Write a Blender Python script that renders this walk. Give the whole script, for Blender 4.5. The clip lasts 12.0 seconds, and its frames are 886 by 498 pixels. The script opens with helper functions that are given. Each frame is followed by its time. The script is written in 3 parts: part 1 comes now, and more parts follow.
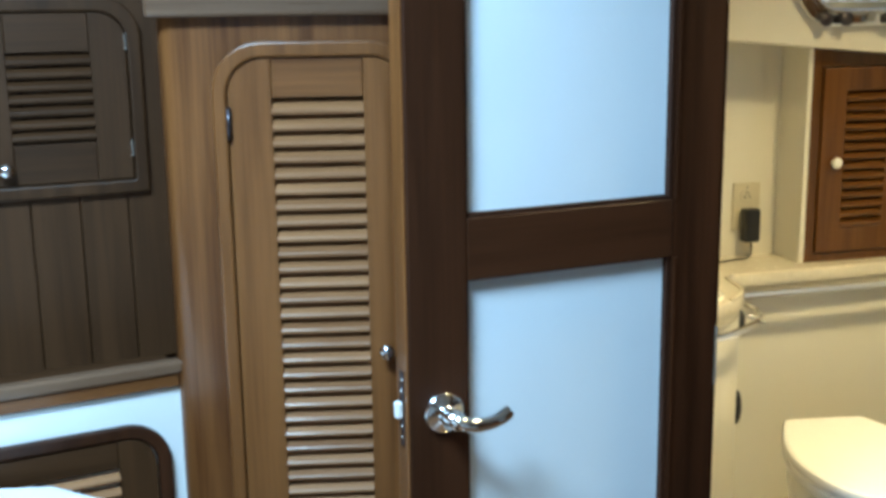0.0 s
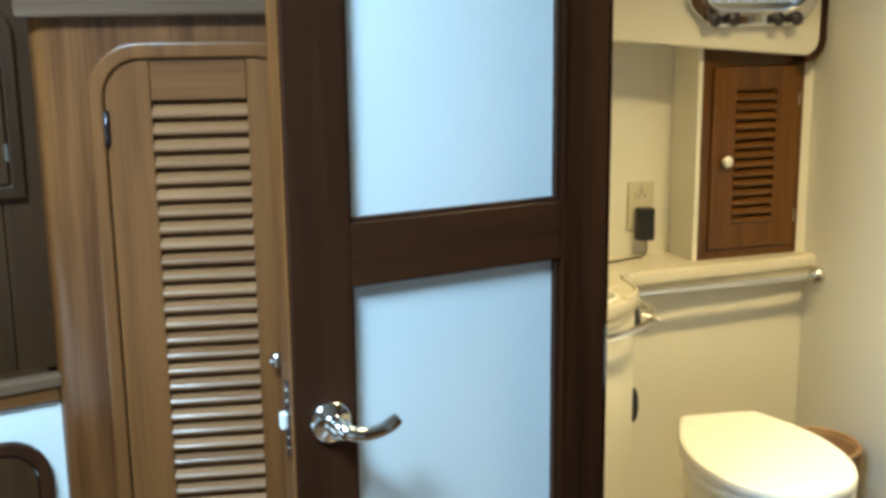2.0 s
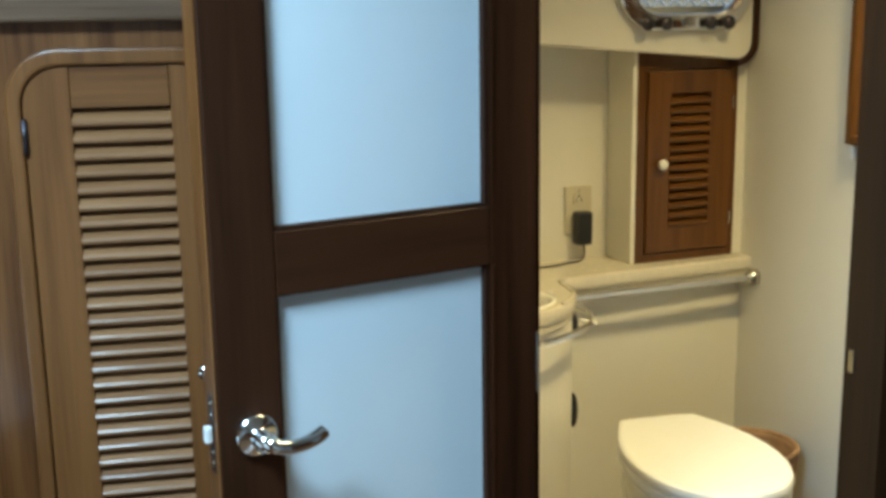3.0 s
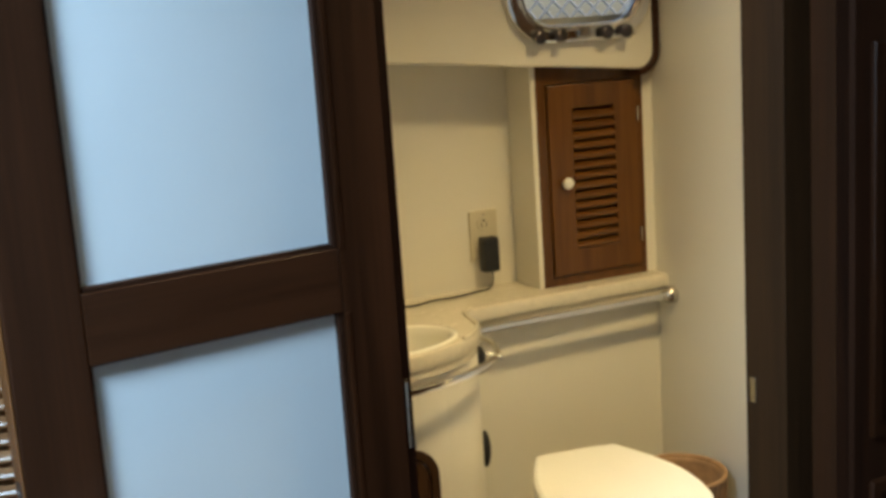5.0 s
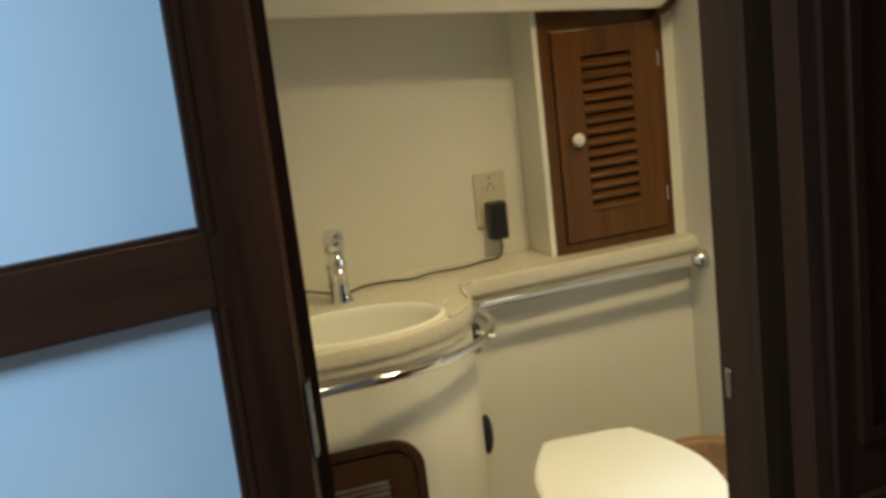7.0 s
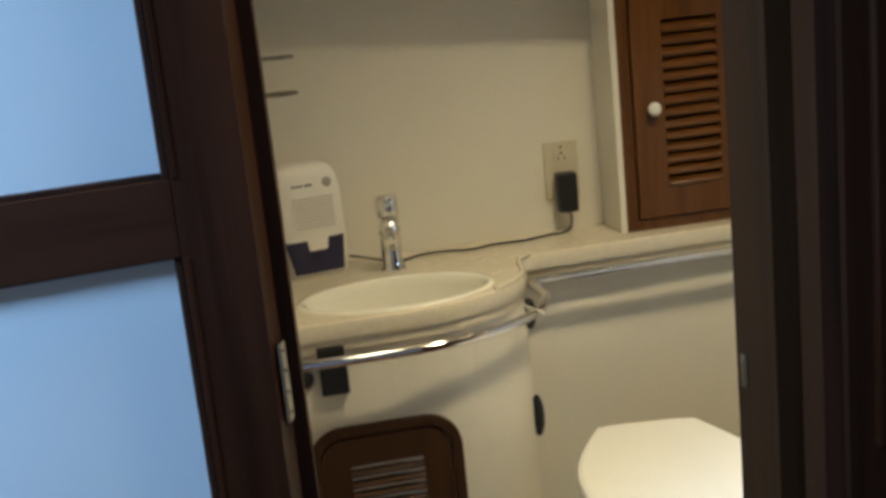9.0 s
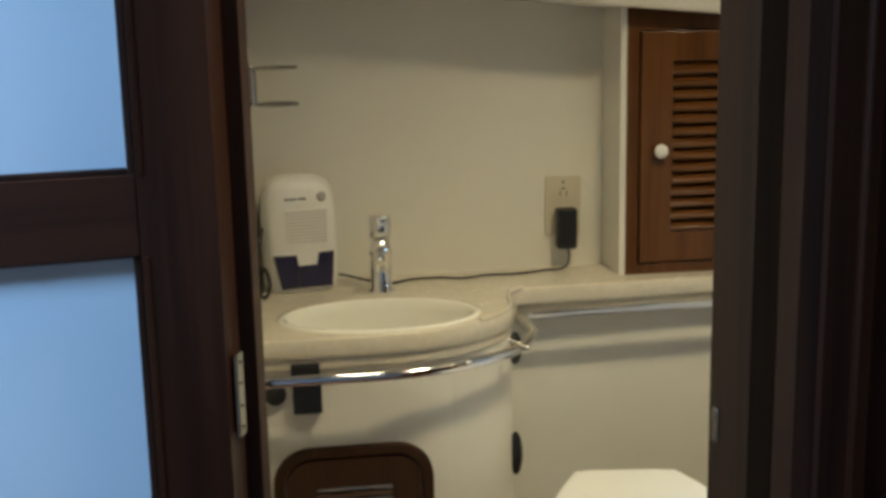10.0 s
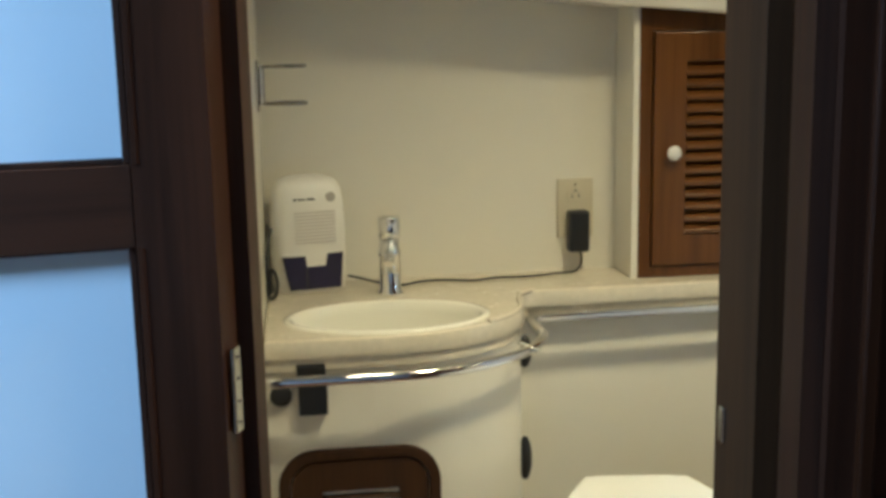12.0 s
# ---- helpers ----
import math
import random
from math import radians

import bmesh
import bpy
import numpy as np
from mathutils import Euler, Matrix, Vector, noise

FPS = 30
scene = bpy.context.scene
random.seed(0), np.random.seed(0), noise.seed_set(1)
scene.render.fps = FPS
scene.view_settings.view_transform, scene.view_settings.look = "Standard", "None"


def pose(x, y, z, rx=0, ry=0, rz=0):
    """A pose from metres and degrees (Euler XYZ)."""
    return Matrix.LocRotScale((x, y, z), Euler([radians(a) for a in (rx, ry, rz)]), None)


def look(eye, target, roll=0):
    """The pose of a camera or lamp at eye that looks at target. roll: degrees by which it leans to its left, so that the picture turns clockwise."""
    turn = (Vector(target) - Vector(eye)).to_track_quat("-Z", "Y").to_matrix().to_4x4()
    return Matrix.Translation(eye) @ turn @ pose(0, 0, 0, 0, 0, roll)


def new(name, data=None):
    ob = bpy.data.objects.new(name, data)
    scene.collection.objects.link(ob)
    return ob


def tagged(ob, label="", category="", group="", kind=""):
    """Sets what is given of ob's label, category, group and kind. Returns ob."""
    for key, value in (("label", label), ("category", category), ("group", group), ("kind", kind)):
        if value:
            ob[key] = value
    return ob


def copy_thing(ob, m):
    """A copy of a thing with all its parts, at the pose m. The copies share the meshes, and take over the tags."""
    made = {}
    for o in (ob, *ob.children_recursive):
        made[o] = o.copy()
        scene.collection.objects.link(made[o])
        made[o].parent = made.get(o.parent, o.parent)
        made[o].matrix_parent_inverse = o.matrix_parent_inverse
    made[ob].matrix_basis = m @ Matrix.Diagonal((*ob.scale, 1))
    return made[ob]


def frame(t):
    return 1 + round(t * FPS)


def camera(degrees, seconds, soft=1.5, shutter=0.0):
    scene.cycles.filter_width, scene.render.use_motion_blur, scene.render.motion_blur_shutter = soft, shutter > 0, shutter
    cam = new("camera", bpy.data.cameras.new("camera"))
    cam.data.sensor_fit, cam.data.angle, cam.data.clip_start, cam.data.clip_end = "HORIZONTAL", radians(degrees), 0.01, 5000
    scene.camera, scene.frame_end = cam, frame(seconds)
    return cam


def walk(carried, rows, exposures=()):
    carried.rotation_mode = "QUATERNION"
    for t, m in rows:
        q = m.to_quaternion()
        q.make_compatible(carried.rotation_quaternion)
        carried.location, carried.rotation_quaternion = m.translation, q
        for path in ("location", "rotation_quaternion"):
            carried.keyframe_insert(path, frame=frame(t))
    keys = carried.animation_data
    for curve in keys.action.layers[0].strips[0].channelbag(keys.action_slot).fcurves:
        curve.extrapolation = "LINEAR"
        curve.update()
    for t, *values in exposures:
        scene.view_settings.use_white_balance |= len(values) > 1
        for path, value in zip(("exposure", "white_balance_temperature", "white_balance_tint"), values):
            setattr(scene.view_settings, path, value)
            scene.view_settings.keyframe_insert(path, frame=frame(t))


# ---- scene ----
cam = camera(43.2, 12.0, soft=3.6)
PATH = [
    (0, (0.078, -0.04, 1.44), (0.543, 1.86, 1.025), -0.8),
    (0.5, (0.085, -0.036, 1.442), (0.579, 1.856, 1.02), -0.8),
    (1, (0.093, -0.03, 1.438), (0.631, 1.85, 1.014), -0.9),
    (1.5, (0.101, -0.025, 1.439), (0.67, 1.844, 1.008), -0.7),
    (2, (0.115, -0.023, 1.44), (0.734, 1.832, 1.023), -0.7),
    (2.5, (0.128, -0.018, 1.441), (0.789, 1.823, 1.026), -0.8),
    (3, (0.148, -0.014, 1.438), (0.853, 1.813, 1.029), -0.9),
    (3.5, (0.167, -0.007, 1.435), (0.916, 1.806, 1.046), -1.3),
    (5.5, (0.405, 0.095, 1.431), (1.156, 1.909, 1.049), -4.9),
    (6, (0.484, 0.115, 1.433), (1.165, 1.95, 1.02), -5.3),
    (6.5, (0.563, 0.156, 1.415), (1.193, 2.004, 0.98), -6.5),
    (8.5, (0.772, 0.197, 1.357), (1.139, 2.115, 0.922), -5.4),
    (9, (0.815, 0.216, 1.337), (1.126, 2.141, 0.895), -5.9),
    (9.5, (0.848, 0.233, 1.329), (1.156, 2.163, 0.903), -2.4),
    (10, (0.866, 0.246, 1.319), (1.152, 2.187, 0.931), -1.2),
    (10.5, (0.881, 0.253, 1.308), (1.152, 2.2, 0.943), -0.7),
    (11, (0.889, 0.258, 1.303), (1.146, 2.209, 0.946), -0.4),
    (11.5, (0.89, 0.259, 1.302), (1.131, 2.211, 0.939), -1.0),
    (12, (0.888, 0.26, 1.298), (1.138, 2.21, 0.93), -1.1),
]
walk(cam, [(t, look(eye, target, roll)) for t, eye, target, roll in PATH],
     exposures=[(0, 0.2, 5950, 7), (0.4, 0.24, 6200, 5), (1.0, 0.24, 6300, 5), (2.0, 0.27, 6300, 5), (2.5, -0.1, 6250, 4), (3.5, -0.13, 6200, 7), (5.5, -0.35, 6700, 13), (6.5, -0.46, 5900, 7), (8.5, -0.46, 5650, 16), (9.5, -0.5, 5200, 14), (10.6, -0.48, 5150, 12), (11.0, -0.14, 5050, 9), (12, -0.13, 5100, 10)])

# ---- light ----
def world_sky():
    w = bpy.data.worlds.new("sky")
    w.use_nodes = True
    nt = w.node_tree
    sky = nt.nodes.new("ShaderNodeTexSky")
    sky.sky_type, sky.sun_disc = "NISHITA", False
    sky.sun_elevation, sky.sun_rotation = radians(53), radians(117)
    bg = nt.nodes["Background"]
    nt.links.new(sky.outputs["Color"], bg.inputs["Color"])
    bg.inputs["Strength"].default_value = SKY
    scene.world = w


def lamp(name, kind, m, energy, color, size, size_y=None):
    d = bpy.data.lights.new(name, kind)
    d.energy, d.color = energy, color
    if kind == "AREA":
        d.shape = "RECTANGLE" if size_y else "DISK"
        d.size = size
        if size_y:
            d.size_y = size_y
    ob = new(name, d)
    ob.matrix_basis = m
    return ob


SKY = 0.10
HATCH = (-0.32, 0.55)      # middle of the deck hatch over the cabin
HEAD_LAMPS = ((1.58, 1.33, 160.0), (1.12, 1.33, 22.0))   # the two downlights in the washroom's ceiling, with their power
TOP = 2.20                 # underside of the deck
world_sky()
sun = bpy.data.lights.new("sun", "SUN")
sun.energy, sun.angle, sun.color = 2.5, radians(0.5), (1.0, 0.95, 0.88)
new("sun", sun).matrix_basis = look((0, 0, 5), (-1.6, 0.8, 2.6))
lamp("hatch_daylight", "AREA", pose(HATCH[0], HATCH[1], TOP + 0.03), 84.0, (0.51, 0.77, 1.0), 0.50, 0.50)
for lx, ly, power in HEAD_LAMPS:
    spot = lamp("washroom_downlight", "SPOT", pose(lx, ly, TOP - 0.04), power, (1.0, 0.78, 0.37), 0)
    spot.data.spot_size, spot.data.spot_blend, spot.data.shadow_soft_size = radians(122), 1.0, 0.095


# ---- materials ----
def material(name, color, rough=0.5, metal=0.0, vary=0.06, scale=6.0, bump=0.05, fine=120.0, coat=0.0, rvar=0.06):
    """A plain surface with stains at one scale and fine relief at another."""
    m = bpy.data.materials.new(name)
    m.use_nodes = True
    nt = m.node_tree
    b = nt.nodes["Principled BSDF"]
    tc = nt.nodes.new("ShaderNodeTexCoord")
    n1 = nt.nodes.new("ShaderNodeTexNoise")
    n1.inputs["Scale"].default_value, n1.inputs["Detail"].default_value = scale, 5
    n2 = nt.nodes.new("ShaderNodeTexNoise")
    n2.inputs["Scale"].default_value, n2.inputs["Detail"].default_value = fine, 3
    nt.links.new(tc.outputs["Object"], n1.inputs["Vector"])
    nt.links.new(tc.outputs["Object"], n2.inputs["Vector"])
    ramp = nt.nodes.new("ShaderNodeMapRange")
    ramp.inputs["From Min"].default_value, ramp.inputs["From Max"].default_value = 0.3, 0.7
    ramp.inputs["To Min"].default_value, ramp.inputs["To Max"].default_value = 1 - vary, 1 + vary
    nt.links.new(n1.outputs["Fac"], ramp.inputs["Value"])
    mul = nt.nodes.new("ShaderNodeVectorMath")
    mul.operation = "SCALE"
    mul.inputs[0].default_value = color
    nt.links.new(ramp.outputs["Result"], mul.inputs["Scale"])
    nt.links.new(mul.outputs["Vector"], b.inputs["Base Color"])
    rr = nt.nodes.new("ShaderNodeMapRange")
    rr.inputs["To Min"].default_value, rr.inputs["To Max"].default_value = max(0.02, rough - rvar), rough + rvar
    nt.links.new(n1.outputs["Fac"], rr.inputs["Value"])
    nt.links.new(rr.outputs["Result"], b.inputs["Roughness"])
    bp = nt.nodes.new("ShaderNodeBump")
    bp.inputs["Strength"].default_value, bp.inputs["Distance"].default_value = bump, 0.002
    nt.links.new(n2.outputs["Fac"], bp.inputs["Height"])
    nt.links.new(bp.outputs["Normal"], b.inputs["Normal"])
    b.inputs["Metallic"].default_value = metal
    b.inputs["Coat Weight"].default_value = coat
    b.inputs["Coat Roughness"].default_value = 0.12
    return m


def wood(name, dark, light, along="z", rough=0.34, coat=0.35):
    """Varnished timber: long streaks along the grain, fine pores, each piece a little different."""
    m = bpy.data.materials.new(name)
    m.use_nodes = True
    nt = m.node_tree
    b = nt.nodes["Principled BSDF"]
    tc = nt.nodes.new("ShaderNodeTexCoord")
    oi = nt.nodes.new("ShaderNodeObjectInfo")
    shift = nt.nodes.new("ShaderNodeVectorMath")
    shift.operation = "MULTIPLY_ADD"
    shift.inputs[1].default_value = (1, 1, 1)
    off = nt.nodes.new("ShaderNodeCombineXYZ")
    for k in ("X", "Y", "Z"):
        nt.links.new(oi.outputs["Random"], off.inputs[k])
    big = nt.nodes.new("ShaderNodeVectorMath")
    big.operation = "SCALE"
    big.inputs["Scale"].default_value = 7.0
    nt.links.new(off.outputs["Vector"], big.inputs[0])
    nt.links.new(tc.outputs["Object"], shift.inputs[0])
    nt.links.new(big.outputs["Vector"], shift.inputs[2])

    def streak(across, length, detail):
        mp = nt.nodes.new("ShaderNodeMapping")
        s = {"x": (length, across, across), "y": (across, length, across), "z": (across, across, length)}[along]
        mp.inputs["Scale"].default_value = s
        nt.links.new(shift.outputs["Vector"], mp.inputs["Vector"])
        n = nt.nodes.new("ShaderNodeTexNoise")
        n.inputs["Scale"].default_value, n.inputs["Detail"].default_value = 1.0, detail
        n.inputs["Distortion"].default_value = 0.4
        nt.links.new(mp.outputs["Vector"], n.inputs["Vector"])
        return n
    a, c = streak(34, 1.6, 5), streak(240, 5, 3)
    add = nt.nodes.new("ShaderNodeMath")
    add.operation = "MULTIPLY_ADD"
    add.inputs[1].default_value = 0.45
    nt.links.new(c.outputs["Fac"], add.inputs[0])
    nt.links.new(a.outputs["Fac"], add.inputs[2])
    tone = nt.nodes.new("ShaderNodeMath")
    tone.operation = "MULTIPLY_ADD"
    tone.inputs[1].default_value = 0.16
    nt.links.new(oi.outputs["Random"], tone.inputs[0])
    nt.links.new(add.outputs["Value"], tone.inputs[2])
    cr = nt.nodes.new("ShaderNodeValToRGB")
    cr.color_ramp.elements[0].position, cr.color_ramp.elements[1].position = 0.50, 1.02
    cr.color_ramp.elements[0].color, cr.color_ramp.elements[1].color = (*dark, 1), (*light, 1)
    nt.links.new(tone.outputs["Value"], cr.inputs["Fac"])
    nt.links.new(cr.outputs["Color"], b.inputs["Base Color"])
    rr = nt.nodes.new("ShaderNodeMapRange")
    rr.inputs["To Min"].default_value, rr.inputs["To Max"].default_value = rough - 0.08, rough + 0.1
    nt.links.new(a.outputs["Fac"], rr.inputs["Value"])
    nt.links.new(rr.outputs["Result"], b.inputs["Roughness"])
    bp = nt.nodes.new("ShaderNodeBump")
    bp.inputs["Strength"].default_value, bp.inputs["Distance"].default_value = 0.12, 0.001
    nt.links.new(c.outputs["Fac"], bp.inputs["Height"])
    nt.links.new(bp.outputs["Normal"], b.inputs["Normal"])
    b.inputs["Coat Weight"].default_value, b.inputs["Coat Roughness"].default_value = coat, 0.15
    b.inputs["Specular IOR Level"].default_value = 0.25
    return m


TEAK_D, TEAK_L = (0.080, 0.0265, 0.0072), (0.215, 0.083, 0.0235)
MAH_D, MAH_L = (0.0175, 0.0055, 0.0018), (0.050, 0.0162, 0.0055)
teak = wood("teak_upright", TEAK_D, TEAK_L)
teak_h = wood("teak_level", TEAK_D, TEAK_L, "x")
slat_wood = wood("teak_slat", (0.16, 0.066, 0.025), (0.34, 0.165, 0.070), "x", 0.38, 0.25)
# Darker copies of the teak: the berth side's shade is in their colour.
teak_shaded = wood("shaded_teak_upright", (0.025, 0.0102, 0.0032), (0.063, 0.0265, 0.0086), "z", 0.5, 0.06)
teak_shaded_h = wood("shaded_teak_level", (0.025, 0.0102, 0.0032), (0.063, 0.0265, 0.0086), "x", 0.5, 0.06)
shelf_wood = wood("shelf_teak", (0.08, 0.042, 0.023), (0.19, 0.11, 0.065), "x", 0.3, 0.5)
mahogany = wood("mahogany_upright", MAH_D, MAH_L, "z", 0.42, 0.12)
mahogany_h = wood("mahogany_level", MAH_D, MAH_L, "x", 0.42, 0.12)
mahogany_matt = wood("mahogany_matt", MAH_D, MAH_L, "z", 0.6, 0.0)
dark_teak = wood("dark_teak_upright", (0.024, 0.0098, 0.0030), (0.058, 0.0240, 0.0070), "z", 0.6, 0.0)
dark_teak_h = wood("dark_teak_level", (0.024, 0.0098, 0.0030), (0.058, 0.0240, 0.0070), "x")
cherry = wood("cabinet_teak_upright", (0.062, 0.0222, 0.0038), (0.136, 0.053, 0.0095))
cherry_h = wood("cabinet_teak_level", (0.062, 0.0222, 0.0038), (0.136, 0.053, 0.0095), "x")
gelcoat = material("cream_gelcoat", (0.76, 0.72, 0.62), 0.28, vary=0.010, scale=1.3, bump=0.03, fine=60, coat=0.2, rvar=0.01)
white_panel = material("white_laminate", (0.80, 0.82, 0.80), 0.35, vary=0.02, scale=4, bump=0.02)
counter_mat = material("speckled_counter", (0.66, 0.60, 0.48), 0.25, vary=0.05, scale=90, bump=0.03, fine=400, coat=0.3)
porcelain = material("porcelain", (0.82, 0.80, 0.72), 0.12, vary=0.015, scale=5, bump=0.0, coat=0.5)
lid_white = material("white_lid_plastic", (0.90, 0.89, 0.86), 0.3, vary=0.02, scale=5, bump=0.02)
plastic_white = material("white_plastic", (0.80, 0.78, 0.74), 0.35, vary=0.02, scale=8, bump=0.03)
plastic_ivory = material("ivory_plastic", (0.60, 0.54, 0.40), 0.35, vary=0.03, scale=10, bump=0.03)
plastic_black = material("black_plastic", (0.012, 0.012, 0.013), 0.4, vary=0.1, scale=20, bump=0.1)
plastic_navy = material("navy_tinted_plastic", (0.018, 0.016, 0.055), 0.18, vary=0.2, scale=25, bump=0.02)
plastic_grey = material("grey_print", (0.33, 0.30, 0.28), 0.5, vary=0.04, scale=20, bump=0.02)
plastic_pale = material("pale_grey_plastic", (0.56, 0.52, 0.49), 0.45, vary=0.03, scale=20, bump=0.02)
worn_steel = material("worn_steel", (0.28, 0.23, 0.18), 0.55, 0.3, 0.1, 30, 0.05)
chrome = material("chrome", (0.80, 0.80, 0.80), 0.08, 1.0, 0.03, 9, 0.01)
dark_chrome = material("dull_chrome", (0.35, 0.33, 0.30), 0.22, 1.0, 0.08, 30, 0.02)
steel = material("brushed_steel", (0.62, 0.60, 0.55), 0.24, 1.0, 0.06, 30, 0.03)
dark_metal = material("tarnished_metal", (0.10, 0.09, 0.10), 0.35, 1.0, 0.15, 40, 0.05)
frosted = material("frosted_glass", (0.74, 0.80, 0.83), 0.38, vary=0.03, scale=3, bump=0.04, fine=500, coat=0.1)
linen = material("white_bed_linen", (0.82, 0.84, 0.84), 0.8, vary=0.03, scale=8, bump=0.3, fine=300)
wicker = material("tan_wicker", (0.30, 0.17, 0.08), 0.6, vary=0.25, scale=40, bump=0.4, fine=150)
net_white = material("white_cord", (0.85, 0.88, 0.90), 0.7, vary=0.03, scale=20, bump=0.1)
floor_wood = wood("sole_boards", (0.08, 0.04, 0.02), (0.2, 0.1, 0.05), "x")
# Near-black that paints in the shade behind the louvres.
inside_shade = material("painted_inside_shade", (0.02, 0.015, 0.01), 0.8, vary=0.1, scale=5, bump=0.02)


def clear_glass():
    m = bpy.data.materials.new("clear_glass")
    m.use_nodes = True
    b = m.node_tree.nodes["Principled BSDF"]
    b.inputs["Base Color"].default_value = (0.95, 0.98, 1, 1)
    b.inputs["Roughness"].default_value = 0.02
    b.inputs["Transmission Weight"].default_value = 1.0
    b.inputs["IOR"].default_value = 1.05
    return m


def glow():
    m = bpy.data.materials.new("lamp_diffuser")
    m.use_nodes = True
    b = m.node_tree.nodes["Principled BSDF"]
    b.inputs["Base Color"].default_value = (0.9, 0.85, 0.7, 1)
    b.inputs["Emission Color"].default_value = (1.0, 0.84, 0.5, 1)
    b.inputs["Emission Strength"].default_value = 10.0
    return m


def mirror_glass():
    m = bpy.data.materials.new("mirror")
    m.use_nodes = True
    b = m.node_tree.nodes["Principled BSDF"]
    b.inputs["Base Color"].default_value = (0.88, 0.9, 0.9, 1)
    b.inputs["Metallic"].default_value, b.inputs["Roughness"].default_value = 1.0, 0.02
    return m


glass = clear_glass()
glowing = glow()
mirror = mirror_glass()


# ---- building helpers ----
def as_mesh(bm, name, smooth=False):
    if isinstance(bm, bpy.types.Mesh):
        me = bm
    else:
        me = bpy.data.meshes.new(name)
        bm.to_mesh(me)
        bm.free()
    if smooth:
        for p in me.polygons:
            p.use_smooth = True
    return me


def part(name, bm, mat_, parent, label="", smooth=False):
    me = as_mesh(bm, name, smooth)
    me.materials.clear()
    me.materials.append(mat_)
    ob = new(name, me)
    ob.parent = parent
    return tagged(ob, label)


def thing(name, m, label, category, group=""):
    ob = new(name)
    ob.matrix_basis = m
    ob.empty_display_size = 0.05
    return tagged(ob, label, category, group)


def structure(name, bm, mat_, label, category, m=None, smooth=False):
    me = as_mesh(bm, name, smooth)
    me.materials.clear()
    me.materials.append(mat_)
    ob = new(name, me)
    if m is not None:
        ob.matrix_basis = m
    return tagged(ob, label, category, kind="structure")


def slab(x0, x1, y0, y1, z0, z1, bev=0.002, seg=1):
    bm = bmesh.new()
    bmesh.ops.create_cube(bm, size=1)
    bmesh.ops.scale(bm, vec=(x1 - x0, y1 - y0, z1 - z0), verts=bm.verts)
    bmesh.ops.translate(bm, vec=((x0 + x1) / 2, (y0 + y1) / 2, (z0 + z1) / 2), verts=bm.verts)
    if bev:
        bmesh.ops.bevel(bm, geom=bm.edges[:], offset=bev, segments=seg, affect="EDGES", profile=0.5)
    return bm


def join(*bms):
    out = bmesh.new()
    for b in bms:
        me = as_mesh(b, "tmp")
        out.from_mesh(me)
        bpy.data.meshes.remove(me)
    return out


def prism(loops, d0, d1, face="xz", bev=0.0):
    """Loops (the outline, then holes) in a plane, filled and drawn out from d0 to d1 along the third axis."""
    c = bpy.data.curves.new("outline", "CURVE")
    c.dimensions, c.fill_mode = "2D", "BOTH"
    c.extrude, c.bevel_depth, c.bevel_resolution = max(1e-5, (d1 - d0) / 2 - bev), bev, 1
    c.offset = -bev
    for pts in loops:
        s = c.splines.new("POLY")
        s.points.add(len(pts) - 1)
        for p, q in zip(s.points, pts):
            p.co = (q[0], q[1], 0, 1)
        s.use_cyclic_u = True
    ob = bpy.data.objects.new("outline", c)
    me = bpy.data.meshes.new_from_object(ob)
    bpy.data.objects.remove(ob)
    bpy.data.curves.remove(c)
    mid = (d0 + d1) / 2
    if face == "xz":
        me.transform(Matrix(((1, 0, 0, 0), (0, 0, -1, mid), (0, 1, 0, 0), (0, 0, 0, 1))))
    elif face == "xy":
        me.transform(Matrix.Translation((0, 0, mid)))
    else:
        me.transform(Matrix(((0, 0, 1, mid), (1, 0, 0, 0), (0, 1, 0, 0), (0, 0, 0, 1))))
    me.materials.clear()
    for p in me.polygons:
        p.use_smooth = True
    me.set_sharp_from_angle(angle=radians(30))
    return me


def rrect(x0, x1, z0, z1, r=(0, 0, 0, 0), n=8):
    """A rectangle with rounded corners: bottom left, bottom right, top right, top left."""
    if not isinstance(r, tuple):
        r = (r,) * 4
    pts = []
    for (cx, cz, sx, sz, a0), k in zip(((x0, z0, 1, 1, 180), (x1, z0, -1, 1, 270), (x1, z1, -1, -1, 0), (x0, z1, 1, -1, 90)), r):
        if k <= 0:
            pts.append((cx, cz))
            continue
        for i in range(n + 1):
            a = radians(a0 + 90 * i / n)
            pts.append((cx + sx * k + k * math.cos(a), cz + sz * k + k * math.sin(a)))
    return pts


def tube(points, radius, res=5, closed=False, smooth_path=False):
    c = bpy.data.curves.new("path", "CURVE")
    c.dimensions, c.bevel_depth, c.bevel_resolution, c.use_fill_caps = "3D", radius, res, True
    if smooth_path:
        s = c.splines.new("BEZIER")
        s.bezier_points.add(len(points) - 1)
        for p, q in zip(s.bezier_points, points):
            p.co, p.handle_left_type, p.handle_right_type = q, "AUTO", "AUTO"
        s.resolution_u = 8
    else:
        s = c.splines.new("POLY")
        s.points.add(len(points) - 1)
        for p, q in zip(s.points, points):
            p.co = (*q, 1)
    s.use_cyclic_u = closed
    ob = bpy.data.objects.new("path", c)
    me = bpy.data.meshes.new_from_object(ob)
    bpy.data.objects.remove(ob)
    bpy.data.curves.remove(c)
    return me


